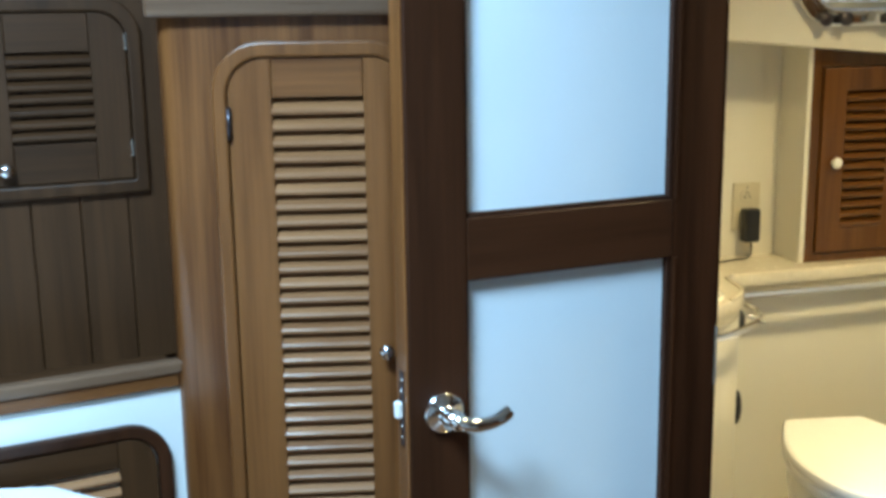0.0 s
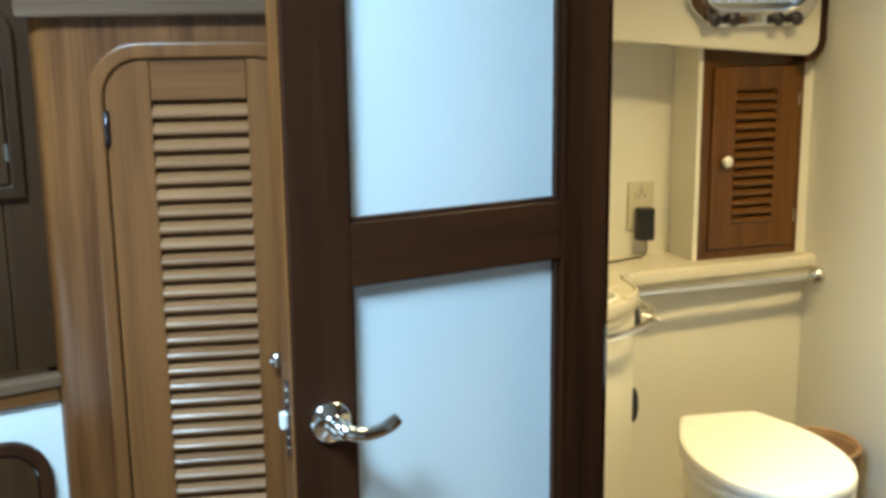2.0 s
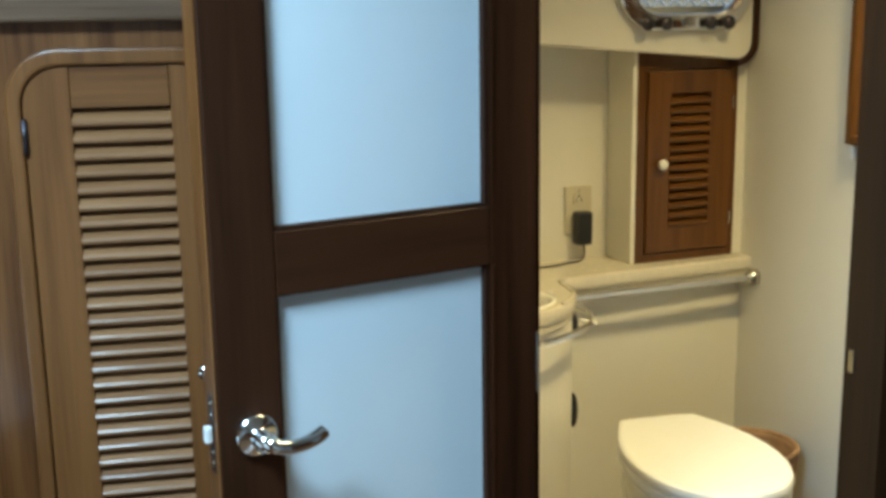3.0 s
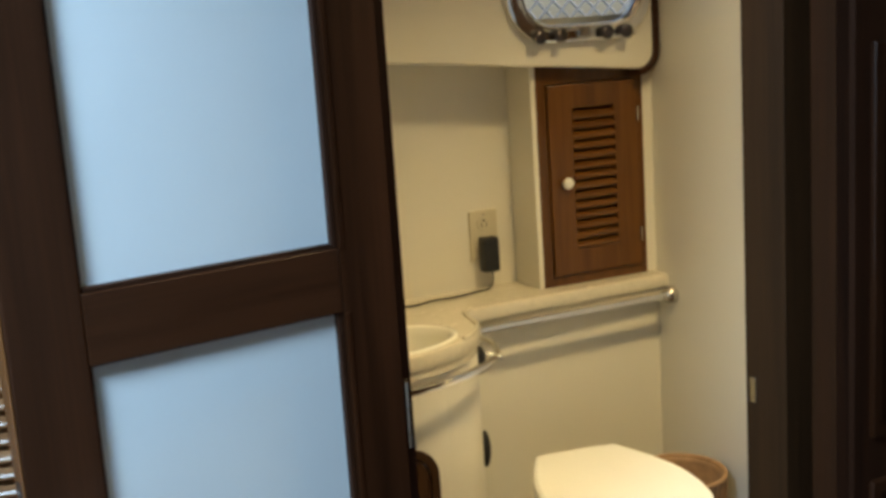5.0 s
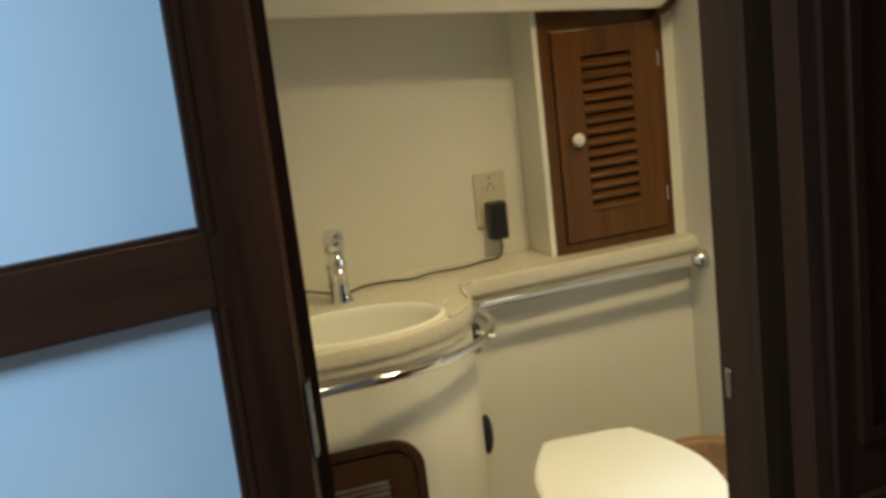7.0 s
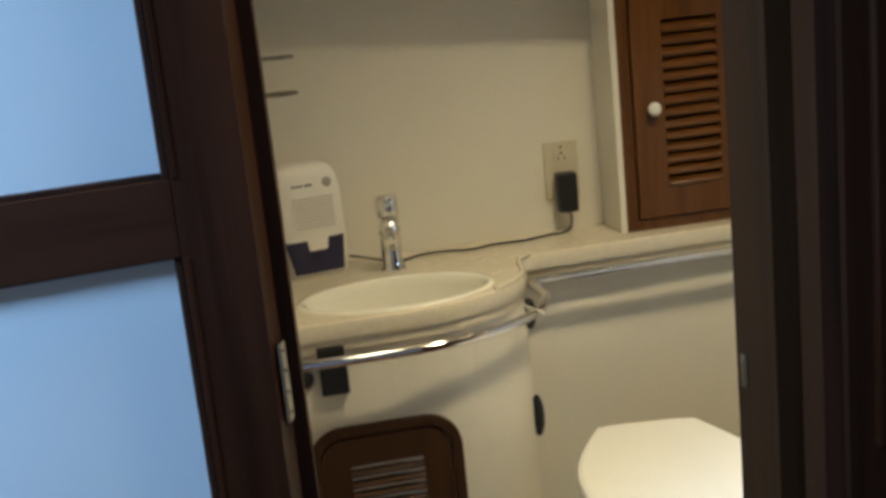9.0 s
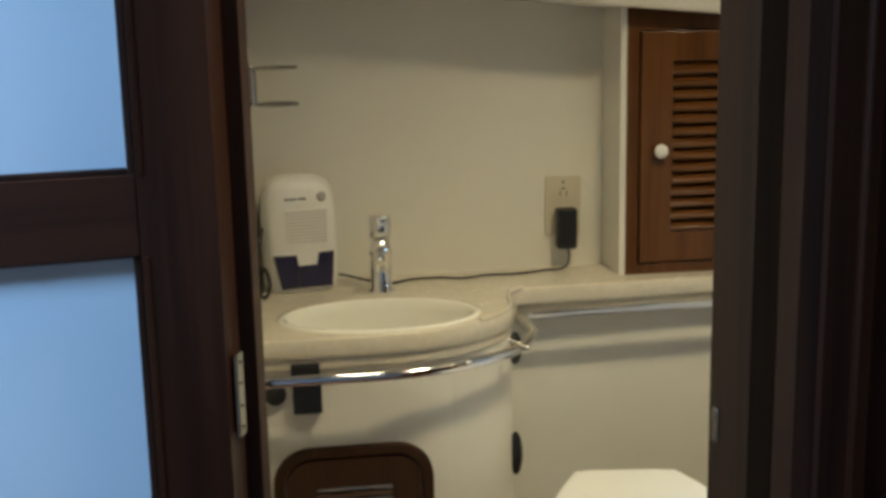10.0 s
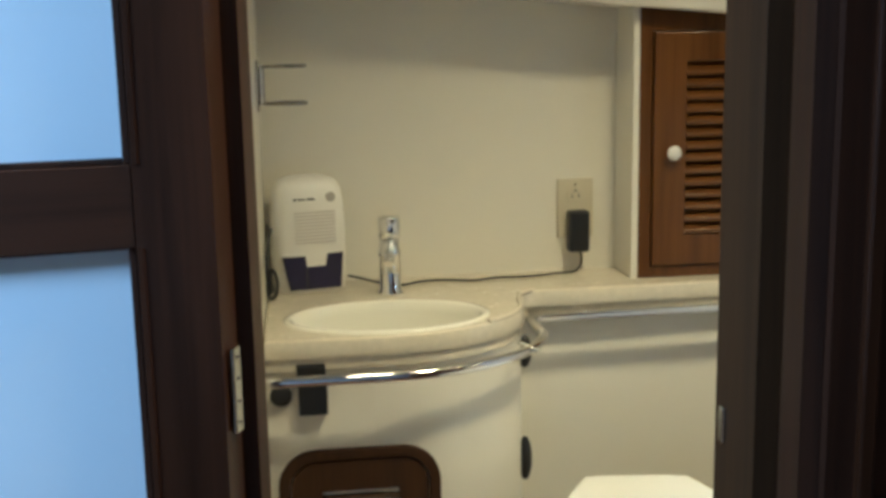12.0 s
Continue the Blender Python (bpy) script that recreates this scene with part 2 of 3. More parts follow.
def lathe(profile, m=None, n=28):
    """A profile of (radius, height) turned about z."""
    bm = bmesh.new()
    rings = [[bm.verts.new((r * math.cos(2 * math.pi * i / n), r * math.sin(2 * math.pi * i / n), z)) for i in range(n)] for r, z in profile]
    for a, b in zip(rings, rings[1:]):
        for i in range(n):
            bm.faces.new((a[i], a[(i + 1) % n], b[(i + 1) % n], b[i]))
    for ring, flip in ((rings[0], True), (rings[-1], False)):
        bm.faces.new(ring[::-1] if flip else ring)
    if m is not None:
        bmesh.ops.transform(bm, matrix=m, verts=bm.verts)
    bmesh.ops.recalc_face_normals(bm, faces=bm.faces)
    return bm


def outwards(x, y, z):
    """Turns a lathe's z axis to face -y at a place."""
    return pose(x, y, z, 90, 0, 0)


def slat_mesh(width, depth, thick, tilt):
    """One louvre blade: a tilted board with a rounded front."""
    bm = bmesh.new()
    n = 5
    prof = [(depth / 2, -thick / 2), (depth / 2, thick / 2)]
    for i in range(n + 1):
        a = radians(90 + 180 * i / n)
        prof.append((-depth / 2 + thick / 2 * math.cos(a), thick / 2 * math.sin(a)))
    ends = []
    for x in (-width / 2, width / 2):
        ring = []
        for py, pz in prof:
            c, s = math.cos(radians(tilt)), math.sin(radians(tilt))
            ring.append(bm.verts.new((x, py * c - pz * s, py * s + pz * c)))
        ends.append(ring)
    k = len(prof)
    for i in range(k):
        bm.faces.new((ends[0][i], ends[0][(i + 1) % k], ends[1][(i + 1) % k], ends[1][i]))
    bm.faces.new(ends[0][::-1])
    bm.faces.new(ends[1])
    bmesh.ops.recalc_face_normals(bm, faces=bm.faces)
    return as_mesh(bm, "slat")


def slats(parent, x0, x1, z0, z1, count, y, mat_, depth=0.022, thick=0.009, tilt=38):
    me = slat_mesh(x1 - x0, depth, thick, tilt)
    me.materials.append(mat_)
    for i in range(count):
        ob = new("slat", me)
        ob.parent = parent
        ob.location = ((x0 + x1) / 2, y, z0 + (z1 - z0) * (i + 0.5) / count)


def knob(name, x, y, z, r, mat_, parent, label="", stem=0.012):
    prof = [(r * 0.45, 0), (r * 0.38, stem), (r * 0.8, stem + r * 0.25), (r, stem + r * 0.6), (r * 0.8, stem + r * 0.95), (r * 0.3, stem + r * 1.1)]
    return part(name, lathe(prof, outwards(x, y, z), 20), mat_, parent, label, True)


def louvred_door(parent, x0, x1, z0, z1, window, count, y0, thick, wood_v, wood_h, wood_s, radii=(0, 0, 0, 0), tilt=38):
    """A framed door in the plane y = y0: two stiles, two rails and the blades between them."""
    a0, a1, b0, b1 = window
    n = 8
    part("stile", prism([[p for p in rrect(x0, a0, z0, z1, (radii[0], 0, 0, radii[3]), n)]], y0, y0 + thick, bev=0.0015), wood_v, parent)
    part("stile", prism([[p for p in rrect(a1, x1, z0, z1, (0, radii[1], radii[2], 0), n)]], y0, y0 + thick, bev=0.0015), wood_v, parent)
    part("rail", slab(a0 + 0.0005, a1 - 0.0005, y0 + 0.0006, y0 + thick, b1, z1, 0.001), wood_h, parent)
    part("rail", slab(a0 + 0.0005, a1 - 0.0005, y0 + 0.0006, y0 + thick, z0, b0, 0.001), wood_h, parent)
    slats(parent, a0, a1, b0 + 0.002, b1 - 0.002, count, y0 + thick * 0.5, wood_s, depth=thick * 1.0, thick=0.0105, tilt=tilt)
    # added dark sheet that stands for the shade between the blades
    part("shade_sheet", slab(a0, a1, y0 + thick + 0.003, y0 + thick + 0.008, b0, b1, 0), inside_shade, parent)


# ---- large structure ----
DECK = 0.05
structure("floor", slab(-1.6, 2.1, -1.6, 2.7, -0.04, 0.0, 0), floor_wood, "varnished teak cabin sole boards", "floor")
hx, hy, hh = HATCH[0], HATCH[1], 0.26
structure("ceiling", prism([[(-1.6, -1.6), (2.1, -1.6), (2.1, 2.46), (-1.6, 2.46)], rrect(hx - hh, hx + hh, hy - hh, hy + hh, 0.05)], TOP, TOP + DECK, "xy"),
          white_panel, "off-white deckhead panel with an open hatch", "ceiling")
structure("wall_port", slab(-1.6, -1.55, -1.6, 2.7, 0, TOP, 0), teak, "plain teak-lined hull side", "wall")
structure("wall_aft", slab(-1.55, 2.1, -1.6, -1.55, 0, TOP, 0), white_panel, "plain white bulkhead closing the cabin", "wall")
structure("wall_starboard", slab(2.05, 2.1, -1.55, 2.4, 0, TOP, 0), teak, "plain teak-lined hull side", "wall")
structure("wall_north", slab(-1.55, 0.79, 2.36, 2.40, 0, TOP, 0), teak, "plain teak bulkhead behind the lockers", "wall")

# washroom
BACK, FACE, LEFT, RIGHT = 2.366, 2.25, 0.822, 1.812
structure("wall_washroom_back", slab(LEFT - 0.03, RIGHT + 0.03, BACK, BACK + 0.03, 0.0, 1.45, 0.0), gelcoat, "glossy cream gelcoat washroom wall", "wall")
structure("wall_washroom_return", slab(1.498, 1.5095, 2.251, BACK - 0.0005, 0.8505, 1.40, 0), gelcoat, "cream gelcoat side of the counter alcove", "wall")
structure("wall_washroom_left", slab(LEFT - 0.032, LEFT, 1.52, BACK, 0, TOP, 0), gelcoat, "cream gelcoat washroom side wall", "wall")
structure("wall_washroom_right", slab(RIGHT, RIGHT + 0.03, 1.10, 2.285, 0, TOP, 0), gelcoat, "cream gelcoat washroom side wall", "wall")
PORT = (1.603, 1.520, 0.167, 0.112)    # middle x, z, half width, half height of the portlight's hole


def soffit():
    px, pz, pw, ph = PORT
    corner = [(1.795 - 0.04 + 0.04 * math.sin(a), 1.326 + 0.04 - 0.04 * math.cos(a)) for a in [radians(90 * i / 8) for i in range(9)]]
    outer = [(LEFT + 0.001, 1.408)] + corner + [(1.795, TOP - 0.001), (LEFT + 0.001, TOP - 0.001)]
    hole = rrect(px - pw, px + pw, pz - ph, pz + ph, 0.09)
    front = prism([outer, hole], 2.212, 2.236, bev=0.006)
    low = prism([[(LEFT + 0.002, 1.409), (1.75, 1.331), (1.79, 1.340), (1.79, 1.384), (1.42, 1.384), (1.42, TOP - 0.002), (LEFT + 0.002, TOP - 0.002)]], 2.2362, 2.40)
    high = prism([[(1.4202, 1.72), (1.80, 1.72), (1.80, TOP - 0.002), (1.4202, TOP - 0.002)]], 2.2362, 2.40)
    return join(front, low, high)


structure("wall_washroom_overhang", soffit(), gelcoat, "cream moulded cabin side overhanging the counter", "wall")


def soffit_trim():
    r0, r1 = 0.04, 0.055
    cx, cz = 1.755, 1.366
    inner = [(cx + r0 * math.sin(a), cz - r0 * math.cos(a)) for a in [radians(90 * i / 8) for i in range(9)]]
    outer = [(cx + r1 * math.sin(a), cz - r1 * math.cos(a)) for a in [radians(90 * i / 8) for i in range(9)]]
    return prism([[(cx + r0, TOP - 0.002)] + inner[::-1] + outer + [(cx + r1 - 0.002, TOP - 0.002)]], 2.208, 2.30, bev=0.003)


structure("trim_overhang", soffit_trim(), mahogany, "dark varnished trim round the overhang's corner", "trim")
structure("wall_below_counter", slab(1.25, RIGHT, 2.249, 2.28, 0, 0.80, 0.0), gelcoat, "cream gelcoat panel below the counter", "wall")

# bulkhead between washroom and cabin with the doorway
post = [(0.780, 1.386), (0.835, 1.386), (0.840, 1.519), (0.786, 1.519)]
structure("door_frame_hinge_side", prism([post], 0, TOP, "xy", bev=0.002), mahogany_matt, "dark mahogany door post beside the open door", "door frame")
jamb = [(1.284, 1.268), (1.2855, 1.262), (1.293, 1.203), (1.2945, 1.199), (1.345, 1.199), (1.345, 1.130), (RIGHT, 1.130), (RIGHT, 1.268)]
structure("door_frame_latch_side", prism([jamb], 0, TOP, "xy"), dark_teak, "dark mahogany door post with a rebate", "door frame")
structure("trim_passage", prism([[(1.2985, 1.155), (1.2955, 1.109), (1.3125, 1.106), (1.3125, 1.155)]], 0, TOP, "xy", bev=0.002), mahogany_matt, "slim teak corner trim on the bulkhead", "trim")
structure("wall_header", slab(0.848, 1.283, 1.222, 1.262, 1.86, TOP, 0), mahogany, "mahogany panel over the doorway", "wall")

# panelled bulkhead right of the doorway
PB = pose(1.3145, 1.085, 0, 0, 0, 4)
structure("wall_panelled", slab(0.0, 0.735, 0.012, 0.04, 0, TOP, 0.0), mahogany_matt, "very dark mahogany panelled bulkhead", "wall", PB)


def panel_mould(name, x0, x1, z0, z1, w, mat_, label):
    ob = prism([rrect(x0, x1, z0, z1, 0.004, 2), rrect(x0 + w, x1 - w, z0 + w, z1 - w, 0.004, 2)], 0.004, 0.014, bev=0.003)
    return structure(name, ob, mat_, label, "trim", PB)


panel_mould("trim_panel", 0.026, 0.42, 0.893, 1.389, 0.016, mahogany, "raised moulding round a bulkhead panel")
panel_mould("trim_panel_low", 0.026, 0.42, 0.25, 0.835, 0.016, mahogany, "raised moulding round a bulkhead panel")

# locker front left of the doorway
LK = pose(0.30, 1.66, 0, 0, 0, -10)


def locker_front():
    edge = [(-0.237 + 0.03 - 0.03 * math.cos(a), 0.03 - 0.03 * math.sin(a)) for a in [radians(90 * i / 6) for i in range(7)]]
    solid = [(-0.237, 0.33)] + edge
    # a plan outline: the rounded corner, the front to the door opening, and the return behind it
    leftp = prism([solid + [(-0.137, 0.0), (-0.137, 0.03), (-0.205, 0.03), (-0.205, 0.33)]], 0, TOP, "xy")
    rightp = slab(0.139, 0.500, 0, 0.03, 0, TOP, 0)
    top = slab(-0.137, 0.139, 0, 0.03, 1.379, TOP, 0)
    low = slab(-0.137, 0.139, 0, 0.03, 0, 0.40, 0)
    return join(leftp, rightp, top, low)


structure("wall_locker_front", locker_front(), teak, "teak locker front with a rounded corner post", "wall", LK, False)
structure("trim_locker_top", slab(-0.245, 0.50, -0.028, -0.001, 1.437, 1.52, 0.006, 2), shelf_wood, "pale worn teak rail along the locker top", "trim", LK)
structure("wall_locker_side", slab(0.455, 0.487, -0.16, 0.001, 0, TOP, 0), teak, "teak return beside the door post", "wall", LK)


def arch_trim():
    r1, r0 = 0.075, 0.055
    return prism([rrect(-0.156, 0.158, 0.36, 1.400, (0, 0, r1, r1)), rrect(-0.134, 0.136, 0.40, 1.377, (0, 0, r0, r0))], -0.010, 0.004, bev=0.004)


structure("trim_locker_arch", arch_trim(), teak, "rounded teak moulding round the locker door", "trim", LK)


def locker_door():
    t = thing("locker_door", LK, "tall louvred teak locker door, closed", "locker door")
    louvred_door(t, -0.1328, 0.1348, 0.402, 1.3758, (-0.067, 0.071, 0.45, 1.316), 35, -0.003, 0.022, teak, teak_h, slat_wood, (0, 0, 0.054, 0.054))
    knob("knob", 0.098, -0.003, 0.918, 0.013, chrome, t, "round chrome push knob", 0.016)
    h = part("hinge", slab(-0.137, -0.128, -0.008, 0.0, 1.255, 1.30, 0.002), dark_metal, t, "tarnished metal hinge")
    part("pin", lathe([(0.004, 0), (0.004, 0.05)], pose(-0.132, -0.008, 1.253), 10), dark_metal, h, "", True)


locker_door()

# berth side: shelf, white front, upper cupboards
SH = pose(0.066, 1.720, 0, 0, 0, 14)
structure("wall_berth_front", prism([[(-0.95, 0), (0.006, 0), (0.006, 0.858), (-0.95, 0.858)]], 0.0, 0.02), white_panel, "white laminate front below the shelf", "wall", SH)


def shelf():
    t = thing("shelf", SH, "teak shelf with a pale rounded lip above the berth front", "shelf")
    part("board", slab(-0.95, 0.020, 0.012, 0.24, 0.860, 0.870, 0.001), teak_shaded_h, t)
    part("lip", slab(-0.95, 0.010, -0.016, 0.011, 0.884, 0.906, 0.006, 3), shelf_wood, t, "pale worn teak lip")
    part("fascia", slab(-0.95, 0.004, -0.010, 0.011, 0.862, 0.884, 0.002), teak_h, t)


shelf()


def berth_locker():
    t = thing("berth_locker_door", SH, "dark louvred locker door with rounded corners in the white berth front", "locker door")
    part("surround", prism([rrect(-0.42, -0.016, 0.42, 0.812, 0.07), rrect(-0.40, -0.038, 0.44, 0.791, 0.05)], -0.016, -0.001, bev=0.004), mahogany, t, "reddish mahogany surround")
    louvred_door(t, -0.398, -0.040, 0.442, 0.789, (-0.34, -0.10, 0.50, 0.744), 10, -0.012, 0.011, teak_shaded, teak_shaded_h, slat_wood, (0.048,) * 4)


berth_locker()
CP = pose(0.030, 1.86, 0, 0, 0, 10)


def plank_wall():
    # lining and planks carry the shade behind the shelf in their colour
    w = structure("wall_shelf_back", slab(-0.90, 0.055, 0.012, 0.03, 0.86, TOP, 0), teak_shaded, "teak plank lining behind the shelf, shade put into its colour", "wall", CP)
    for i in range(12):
        part("plank", slab(0.054 - 0.076 * (i + 1) + 0.0008, 0.054 - 0.076 * i - 0.0008, 0.003, 0.012, 0.868, 1.60, 0.0012), teak_shaded, w)


plank_wall()


def cupboard():
    t = thing("wall_cupboard", CP, "louvred teak cupboard with a rounded corner above the shelf, shade put into its colour", "cupboard")
    # cupboard wood is darkened to paint in the shade it stands in
    part("surround", prism([rrect(-0.46, 0.014, 1.156, 1.470, (0, 0.006, 0.06, 0)), rrect(-0.44, -0.008, 1.178, 1.448, (0, 0.004, 0.045, 0))], -0.012, 0.003, bev=0.004), teak_shaded, t)
    louvred_door(t, -0.225, -0.010, 1.180, 1.446, (-0.192, -0.066, 1.243, 1.386), 7, -0.008, 0.010, teak_shaded, teak_shaded_h, teak_shaded_h, (0, 0.003, 0.043, 0))
    louvred_door(t, -0.438, -0.228, 1.180, 1.446, (-0.40, -0.27, 1.243, 1.386), 7, -0.008, 0.010, teak_shaded, teak_shaded_h, teak_shaded_h)
    knob("knob", -0.206, -0.008, 1.206, 0.012, chrome, t, "round chrome push knob")
    for z in (1.40, 1.23):
        part("hinge", slab(-0.014, -0.008, -0.0125, -0.006, z - 0.014, z + 0.014, 0.001), steel, t)


cupboard()


def bed():
    t = thing("bed", pose(0, 0, 0), "white-covered berth mattress beside the locker front", "bed")
    bm = prism([[(-1.5, 0.75), (-0.42, 0.80), (0.02, 1.36), (0.025, 1.46), (-0.02, 1.515), (-0.115, 1.60), (-0.21, 1.615), (-1.0, 1.42), (-1.5, 1.29)]], 0.52, 0.774, "xy", bev=0.03)
    part("mattress", bm, linen, t, "white linen cover", True)
    part("base", prism([[(-1.5, 0.80), (-0.46, 0.84), (-0.05, 1.36), (-0.08, 1.50), (-0.21, 1.59), (-1.0, 1.39), (-1.5, 1.26)]], 0.0, 0.519, "xy"), teak, t)


bed()


# ---- the open door ----
def cabin_door():
    t = thing("cabin_door", pose(0.432, 1.274, 0, 0, 0, 10), "dark mahogany door with two frosted glass panes, standing open", "door")
    L0, L1, R0, R1, TH = -0.083, -0.001, 0.306, 0.380, 0.036
    Z0, Z1 = 0.10, 1.84
    part("stile", slab(L0, L1, 0, TH, Z0, Z1, 0.003, 2), mahogany, t)
    part("stile", prism([[(R0, 0), (R1, 0), (R1 + 0.019, TH), (R0, TH)]], Z0, Z1, "xy", bev=0.002), mahogany, t)
    for z0, z1 in ((Z0, 0.34), (1.110, 1.189), (1.72, Z1)):
        part("rail", slab(L1 + 0.0003, R0 - 0.0003, 0.0008, TH - 0.0008, z0, z1, 0.001), mahogany_h, t)
    for z0, z1 in ((0.34, 1.110), (1.189, 1.72)):
        p = part("pane", slab(L1 + 0.002, R0 - 0.002, 0.014, 0.020, z0 + 0.002, z1 - 0.002, 0), frosted, t, "frosted white glass pane")
        for x0, x1, a, b in ((L1, L1 + 0.003, z0, z1), (R0 - 0.007, R0, z0, z1), (L1 + 0.003, R0 - 0.007, z0, z0 + 0.006), (L1 + 0.003, R0 - 0.007, z1 - 0.002, z1)):
            part("bead", slab(x0 + 0.0002, x1 - 0.0002, 0.004, 0.0138, a + 0.0002, b - 0.0002, 0.0008), mahogany_matt, t)
        part("moulding", prism([[(R0 + 0.001, -0.0022), (R0 + 0.006, -0.0022), (R0 + 0.008, 0.001), (R0 + 0.001, 0.001)]], z0 + 0.001, z1 - 0.001, "xy"), mahogany, t, "slim raised moulding beside the pane")
    # Added strip: light on the latch edge is put into a paler wood.
    part("edge_band", slab(L0 - 0.0025, L0 - 0.0002, 0.001, TH - 0.001, Z0, Z1, 0.0006), teak, t, "latch edge of the door, its light painted as paler teak")
    lock = part("lock_plate", slab(L0 - 0.0036, L0 - 0.0026, 0.011, 0.023, 0.900, 1.00, 0.0003), dark_metal, t, "dull lock plate on the door edge")
    for z in (0.912, 0.926, 0.974, 0.988):
        part("screw", lathe([(0.0026, 0), (0.0018, 0.0012)], pose(L0 - 0.0036, 0.017, z, 0, -90, 0), 10), steel, lock)
    part("latch", slab(L0 - 0.013, L0 - 0.0037, 0.011, 0.023, 0.938, 0.960, 0.003, 2), plastic_white, lock, "pale latch bolt")
    hd = part("rosette", lathe([(0.027, 0), (0.027, 0.004), (0.024, 0.008), (0.012, 0.010), (0.010, 0.016), (0.010, 0.044)], outwards(-0.037, 0, 0.943), 32), chrome, t, "polished chrome rosette", True)
    lev = [(-0.037, -0.040, 0.949), (-0.034, -0.048, 0.944), (-0.022, -0.051, 0.940), (-0.004, -0.051, 0.939), (0.012, -0.050, 0.941), (0.023, -0.050, 0.945), (0.031, -0.048, 0.949)]
    part("lever", tube(lev, 0.0095, 5, smooth_path=True), chrome, hd, "curved chrome lever", True)


cabin_door()


def hinge():
    t = thing("door_hinge", pose(0.8165, 1.3588, 0.956, 0, 0, 72), "steel hinge leaf screwed to the door post", "hinge")
    part("leaf", slab(-0.009, 0.009, -0.003, 0.001, -0.044, 0.044, 0.0008), steel, t)
    for z in (-0.034, -0.012, 0.012, 0.034):
        part("screw", lathe([(0.0022, 0), (0.0018, 0.0012)], outwards(0.0, -0.003, z), 10), dark_metal, t)


hinge()


def strike():
    t = thing("strike_plate", pose(1.2865, 1.2545, 0.925), "small steel strike plate on the door post", "strike plate")
    part("plate", slab(-0.003, 0.001, -0.006, 0.006, -0.018, 0.018, 0.0012), steel, t)


strike()


# ---- washroom ----
def front_curve(off=0.0, n=14, side=None):
    """The vanity's front: straight, then a quarter ellipse to its right side; off moves it outwards."""
    a, b = 0.262 + (off if side is None else side), 0.180 + off
    pts = [(LEFT + 0.001, 1.927 - off)]
    for i in range(n + 1):
        k = radians(90 * i / n)
        pts.append((1.0 + a * math.sin(k), 2.107 - b * math.cos(k)))
    return pts


BASIN = (1.023, 2.052, 0.163, 0.104)


def ellipse(cx, cy, a, b, n=48):
    return [(cx + a * math.cos(2 * math.pi * i / n), cy + b * math.sin(2 * math.pi * i / n)) for i in range(n)]


def counter():
    t = thing("countertop", pose(0, 0, 0), "beige speckled washroom countertop with a rounded front edge", "countertop")
    kink = [(1.262 + 0.05 - 0.05 * math.cos(a), 2.140 + 0.05 * math.sin(a)) for a in [radians(90 * i / 6) for i in range(1, 7)]]
    out = front_curve() + kink + [(RIGHT - 0.001, 2.205), (RIGHT - 0.001, BACK - 0.001), (LEFT + 0.001, BACK - 0.001)]
    part("slab", prism([out, ellipse(*BASIN)], 0.818, 0.850, "xy", bev=0.006), counter_mat, t, "", False)
    inner = front_curve(-0.007) + [(1.259, 2.16), (1.29, 2.200), (RIGHT - 0.002, 2.213), (RIGHT - 0.002, 2.24), (LEFT + 0.002, 2.24)]
    part("apron", prism([inner, ellipse(BASIN[0], BASIN[1], 0.168, 0.109)], 0.800, 0.8178, "xy", bev=0.002), counter_mat, t)
    lip = [(p[0], p[1], 0.851) for p in front_curve(-0.006)[8:]] + [(1.259, 2.13, 0.851), (1.268, 2.165, 0.851), (1.295, 2.193, 0.851)]
    part("fiddle", tube(lip, 0.0045, 3), counter_mat, t, "low raised rim at the corner", True)
    return t


counter()


def basin():
    cx, cy, a, b = BASIN
    bm = bmesh.new()
    n, rings = 48, []
    prof = [(1.05, 0.8485), (1.045, 0.853), (0.99, 0.8545), (0.955, 0.850), (0.93, 0.835), (0.88, 0.79), (0.75, 0.745), (0.5, 0.722), (0.12, 0.715), (0.10, 0.70),
            (0.6, 0.705), (0.85, 0.735), (0.96, 0.785), (1.0, 0.83), (1.0, 0.846)]
    for k, z in prof:
        rings.append([bm.verts.new((cx + a * k * math.cos(2 * math.pi * i / n), cy + b * k * math.sin(2 * math.pi * i / n), z)) for i in range(n)])
    for p, q in zip(rings, rings[1:]):
        for i in range(n):
            bm.faces.new((p[i], p[(i + 1) % n], q[(i + 1) % n], q[i]))
    bmesh.ops.recalc_face_normals(bm, faces=bm.faces)
    t = thing("washbasin", pose(0, 0, 0), "cream oval washbasin set into the countertop", "washbasin")
    part("bowl", bm, porcelain, t, "", True)
    part("drain", lathe([(0.016, 0.7145), (0.016, 0.7175), (0.010, 0.719)], pose(cx, cy, 0), 20), chrome, t, "chrome drain", True)


basin()


